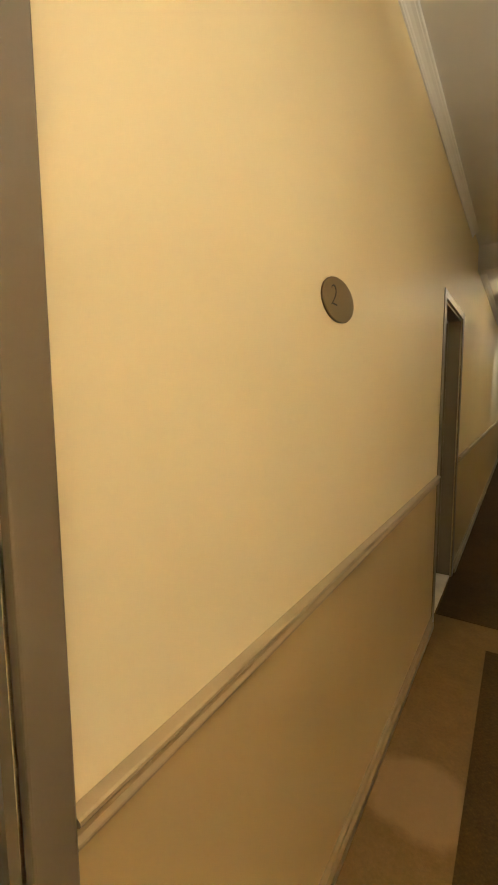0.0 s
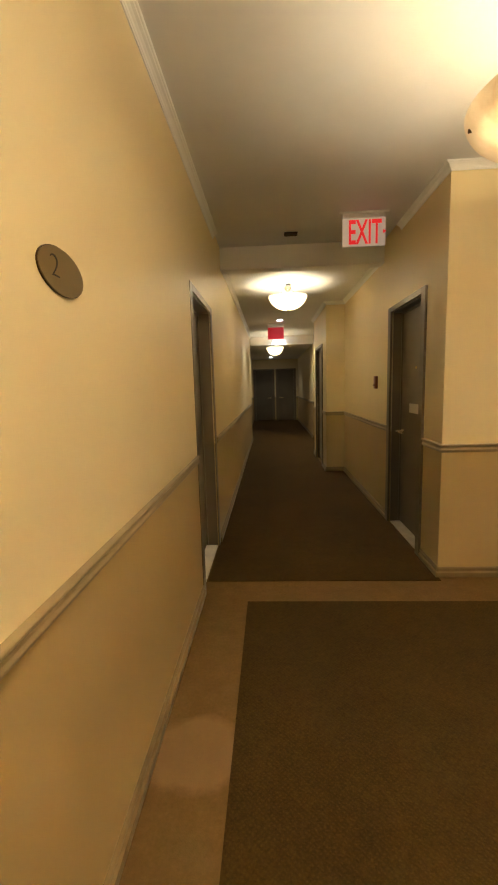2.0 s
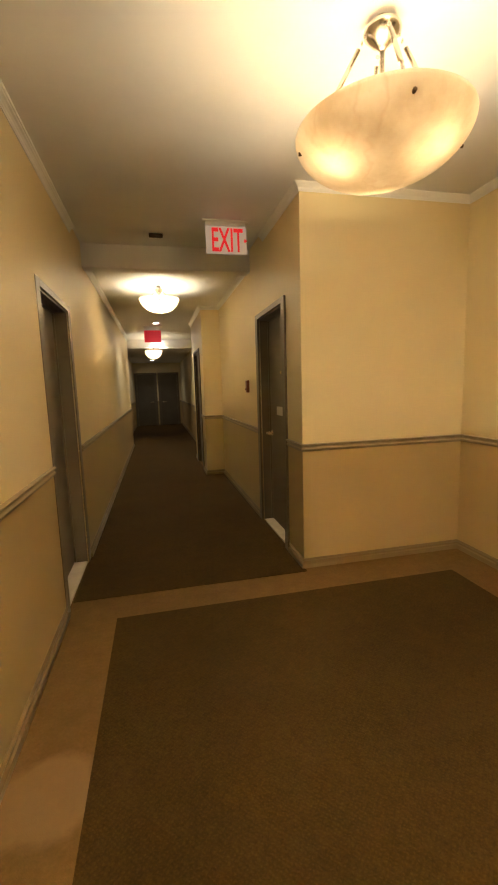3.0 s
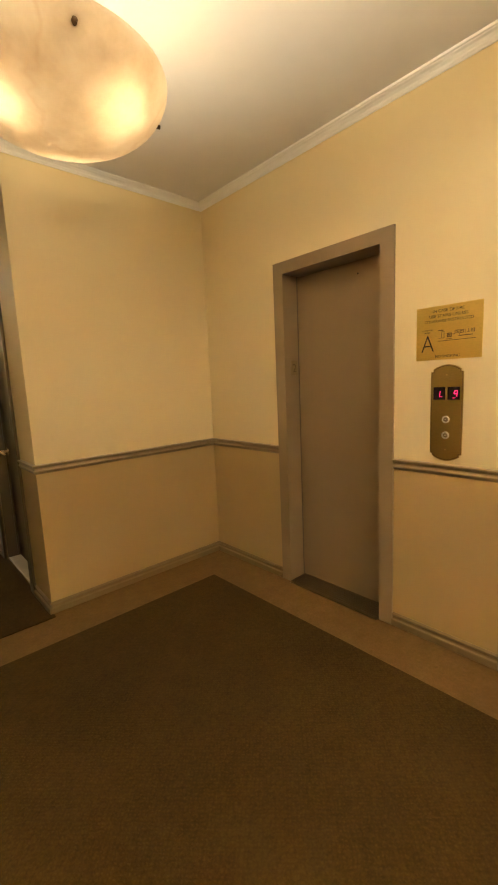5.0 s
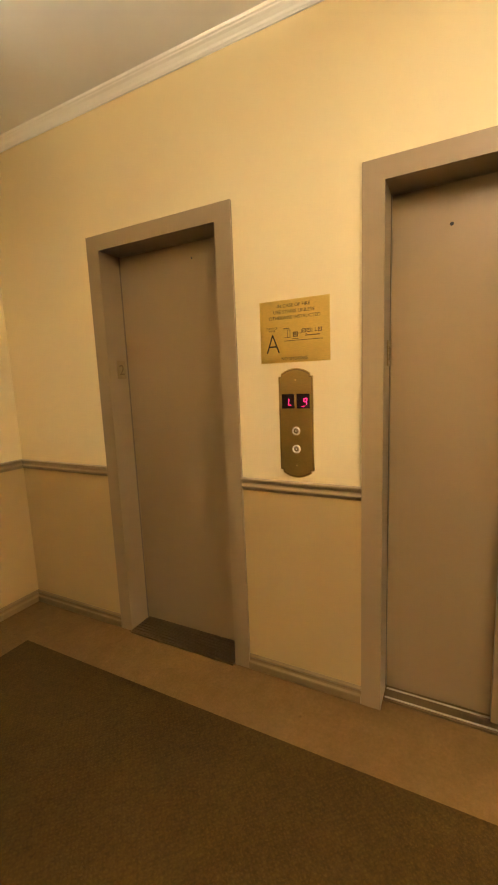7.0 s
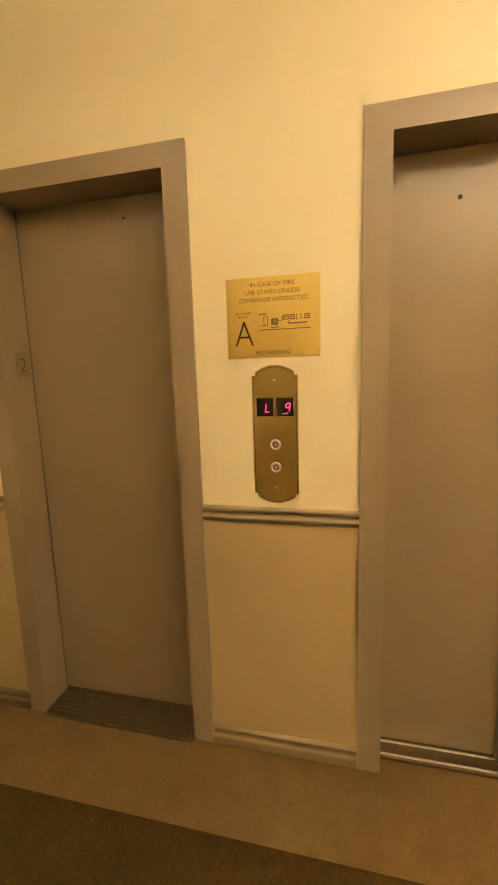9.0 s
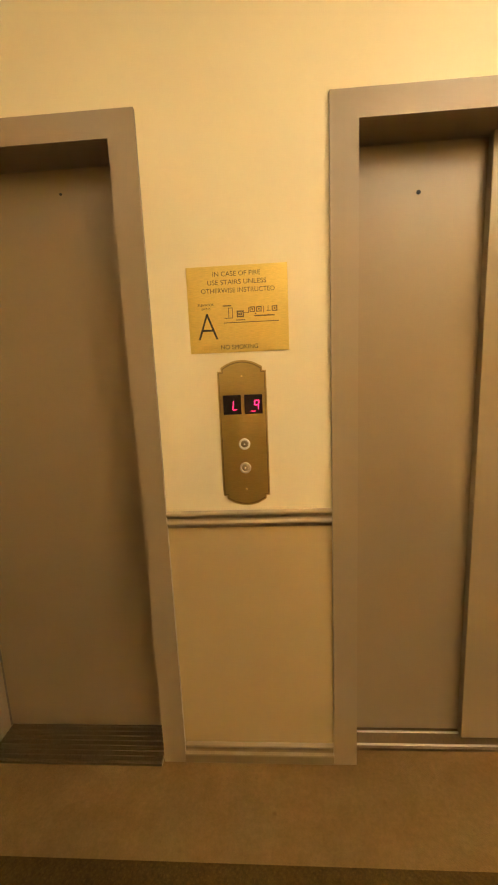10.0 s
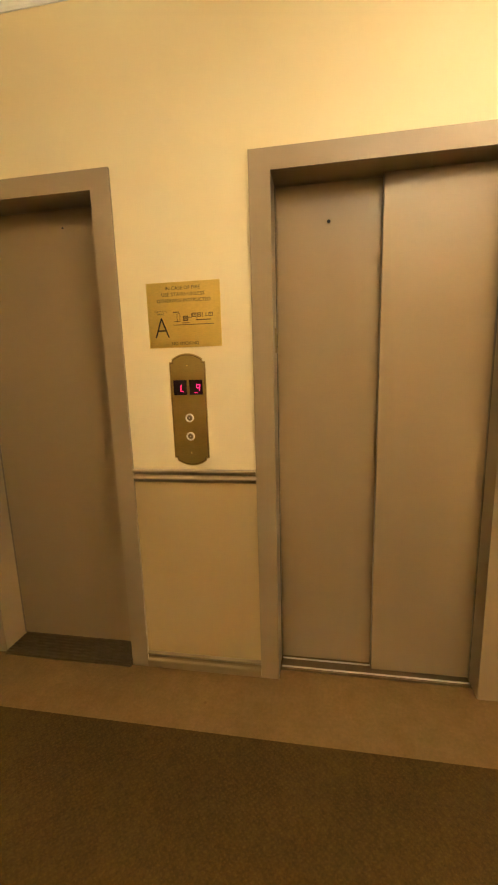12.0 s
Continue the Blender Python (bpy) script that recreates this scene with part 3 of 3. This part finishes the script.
# ---- vent, alarm ----
vent = thing("ceiling_vent", (0.352, 4.25, H + 0.05), "small dark square vent grille in the white ceiling", "vent")
part("frame", boxed(-0.064, 0.064, -0.048, 0.048, -0.004, 0.0, 0.001), M_DARK, vent)
for i in range(5):
    part("slat", boxed(-0.058, 0.058, -0.042 + i * 0.0185, -0.032 + i * 0.0185, -0.009, -0.003), M_BOLT, vent)
alarm = thing("fire_alarm_box", (XC, 4.78, 1.37), "small red fire alarm pull box on the wall", "fire alarm")
part("box", boxed(-0.030, 0.0, -0.04, 0.04, 0.0, 0.14, 0.006), M_ALARM, alarm)
part("pull_handle", boxed(-0.042, -0.029, -0.022, 0.022, 0.03, 0.05, 0.004), M_ALARM, alarm)


# ---- bowl lamps ----
def bowl_lamp(at, r, rim, depth, bulbs, power, label, bolts, near=60.0, shade=M_STONE):
    """A hanging alabaster bowl: canopy, stem, rods, bowl with bolts, bulbs. rim and depth: how far under the ceiling the rim is and how deep the bowl."""
    L = thing("pendant_lamp", at, label, "pendant lamp", "bowl lamps")
    k = r / 0.37
    part("canopy", lathe(bmesh.new(), [(0, 0), (0.046 * k, 0), (0.050 * k, -0.010), (0.072 * k, -0.022), (0.077 * k, -0.032), (0.076 * k, -0.040), (0.066 * k, -0.050), (0.052 * k, -0.066), (0.032 * k, -0.080), (0.018 * k, -0.094), (0.010 * k, -0.104), (0, -0.106)], 36), M_NICKEL, L, "brushed nickel canopy", True)
    part("stem", rod(bmesh.new(), (0, 0, -0.08), (0, 0, -rim - depth * 0.45), 0.011 * k), M_NICKEL, L, "", True)
    prof = []
    n = 16
    for i in range(n + 1):
        a = math.pi / 2 * i / n
        prof.append((r * math.sin(a) ** 0.92 if i else 0.0, -rim - depth * math.cos(a) ** 1.15))
    inner = [(max(0.0, q - 0.012), z + 0.012 * (1 - q / r) + 0.002) for q, z in prof][::-1]
    inner[-1] = (0.0, inner[-1][1])
    part("bowl", lathe(bmesh.new(), prof + inner, 72), shade, L, "veined alabaster bowl", True)
    if shade is not M_STONE:
        part("finial", lathe(bmesh.new(), [(0, -rim - depth - 0.012), (0.008, -rim - depth - 0.010), (0.010, -rim - depth - 0.002), (0, -rim - depth + 0.004)], 16), M_BOLT, L, "", True)
    for angle in bolts:
        c, s = math.cos(radians(angle)), math.sin(radians(angle))
        rb, zb = r * 0.90, -rim - depth * 0.30
        a, b = Vector((c * 0.070 * k, s * 0.070 * k, -0.045)), Vector((c * rb * 0.93, s * rb * 0.93, zb + 0.02))
        arm = part("rod", rod(rod(bmesh.new(), a.lerp(b, 0.12), a.lerp(b, 0.62), 0.0095 * k), a.lerp(b, 0.62), b, 0.006 * k), M_NICKEL, L, "brushed nickel rod", True)
        for f in (0.0, 0.06, 0.64, 0.69):
            e = a.lerp(b, f)
            part("link", lathe(bmesh.new(), [(0.006 * k + 0.0025 * math.cos(q), 0.0025 * math.sin(q)) for q in [2 * math.pi * i / 8 for i in range(8)]], 14,
                               Matrix.Translation(e) @ pose(0, 0, 0, 90, 0, angle + (90 if f in (0.06, 0.69) else 0)), True), M_NICKEL, arm, "", True)
        part("bolt", rod(bmesh.new(), (c * (rb - 0.02), s * (rb - 0.02), zb), (c * (rb + 0.022), s * (rb + 0.022), zb), 0.0075), M_BOLT, L, "dark bronze bolt", True)
    for i in range(bulbs):
        q = radians(near + 360 / bulbs * i)
        d = r * 0.56 if bulbs > 1 else 0.0
        x, y, z = d * math.cos(q), d * math.sin(q), -rim - depth * (0.24 if bulbs > 1 else 0.28)
        part("bulb", lathe(bmesh.new(), [(0, -0.028), (0.016, -0.022), (0.022, -0.006), (0.018, 0.012), (0.011, 0.022), (0.011, 0.045), (0, 0.045)], 16, Matrix.Translation((x, y, z))), M_BULB, L, "", True)
        # Unseen cup over each bulb, added to block its direct light towards the ceiling.
        shield = 1.0 if bulbs > 1 else 0.62
        part("socket", lathe(bmesh.new(), [(0.046, 0.004), (0.049, 0.006), (0.043, 0.030), (0.018, 0.046), (0.014, 0.062), (0, 0.062), (0, 0.050), (0.012, 0.046), (0.040, 0.028)], 20,
                             Matrix.Translation((x, y, z)) @ Matrix.Diagonal((shield, shield, 1, 1)), True), M_NICKEL, L, "", True)
        lamp = bpy.data.lights.new("bulb_light", "POINT")
        lamp.energy, lamp.color, lamp.shadow_soft_size = power / bulbs, WARM if bulbs > 1 else (1.0, 0.87, 0.60), 0.03 if bulbs > 1 else 0.05
        o = new("bulb_light", lamp)
        o.location = Vector(at) + Vector((x, y, z - 0.034))
        for child in L.children:
            if child.name.startswith("bulb"):
                child.visible_shadow = False
    return L


bowl_lamp((1.214, 1.715, H), 0.346, 0.402, 0.175, 3, 20.0, "hanging alabaster bowl lamp, lit, on nickel rods", (163, 258, 348, 73), 184.0)
bowl_lamp((0.376, 5.55, HC), 0.244, 0.15, 0.17, 1, 21.0, "smaller lit bowl lamp near the corridor ceiling", (30, 150, 270), 60.0, M_FROST)
bowl_lamp((0.27, 10.5, HC), 0.21, 0.33, 0.20, 1, 9.0, "distant lit bowl lamp in the corridor", (30, 150, 270), 60.0, M_FROST)


def downlight(x, y, z, power):
    d = thing("downlight", (x, y, z), "small cool white recessed ceiling downlight", "downlight", "downlights")
    part("trim_ring", lathe(bmesh.new(), [(0.055, 0.001), (0.075, 0.001), (0.075, -0.006), (0.055, -0.004)], 28, None, True), M_CROWN, d)
    part("lens", lathe(bmesh.new(), [(0, -0.002), (0.055, -0.002), (0.055, 0.001), (0, 0.001)], 24), M_COOL, d, "glowing lens")
    lamp = bpy.data.lights.new("downlight_beam", "SPOT")
    lamp.energy, lamp.color, lamp.spot_size, lamp.spot_blend, lamp.shadow_soft_size = power, (1.0, 0.93, 0.80), radians(130), 0.6, 0.04
    new("downlight_beam", lamp).location = (x, y, z - 0.012)


downlight(0.349, 8.45, HC, 32.0)
downlight(0.39, 10.95, HC, 26.0)
downlight(0.20, 15.6, HE, 11.0)

bowl_lamp((1.05, -0.45, H), 0.346, 0.402, 0.20, 3, 285.0, "second lit alabaster bowl lamp of the lobby", (163, 258, 348, 73), 184.0, M_THIN)
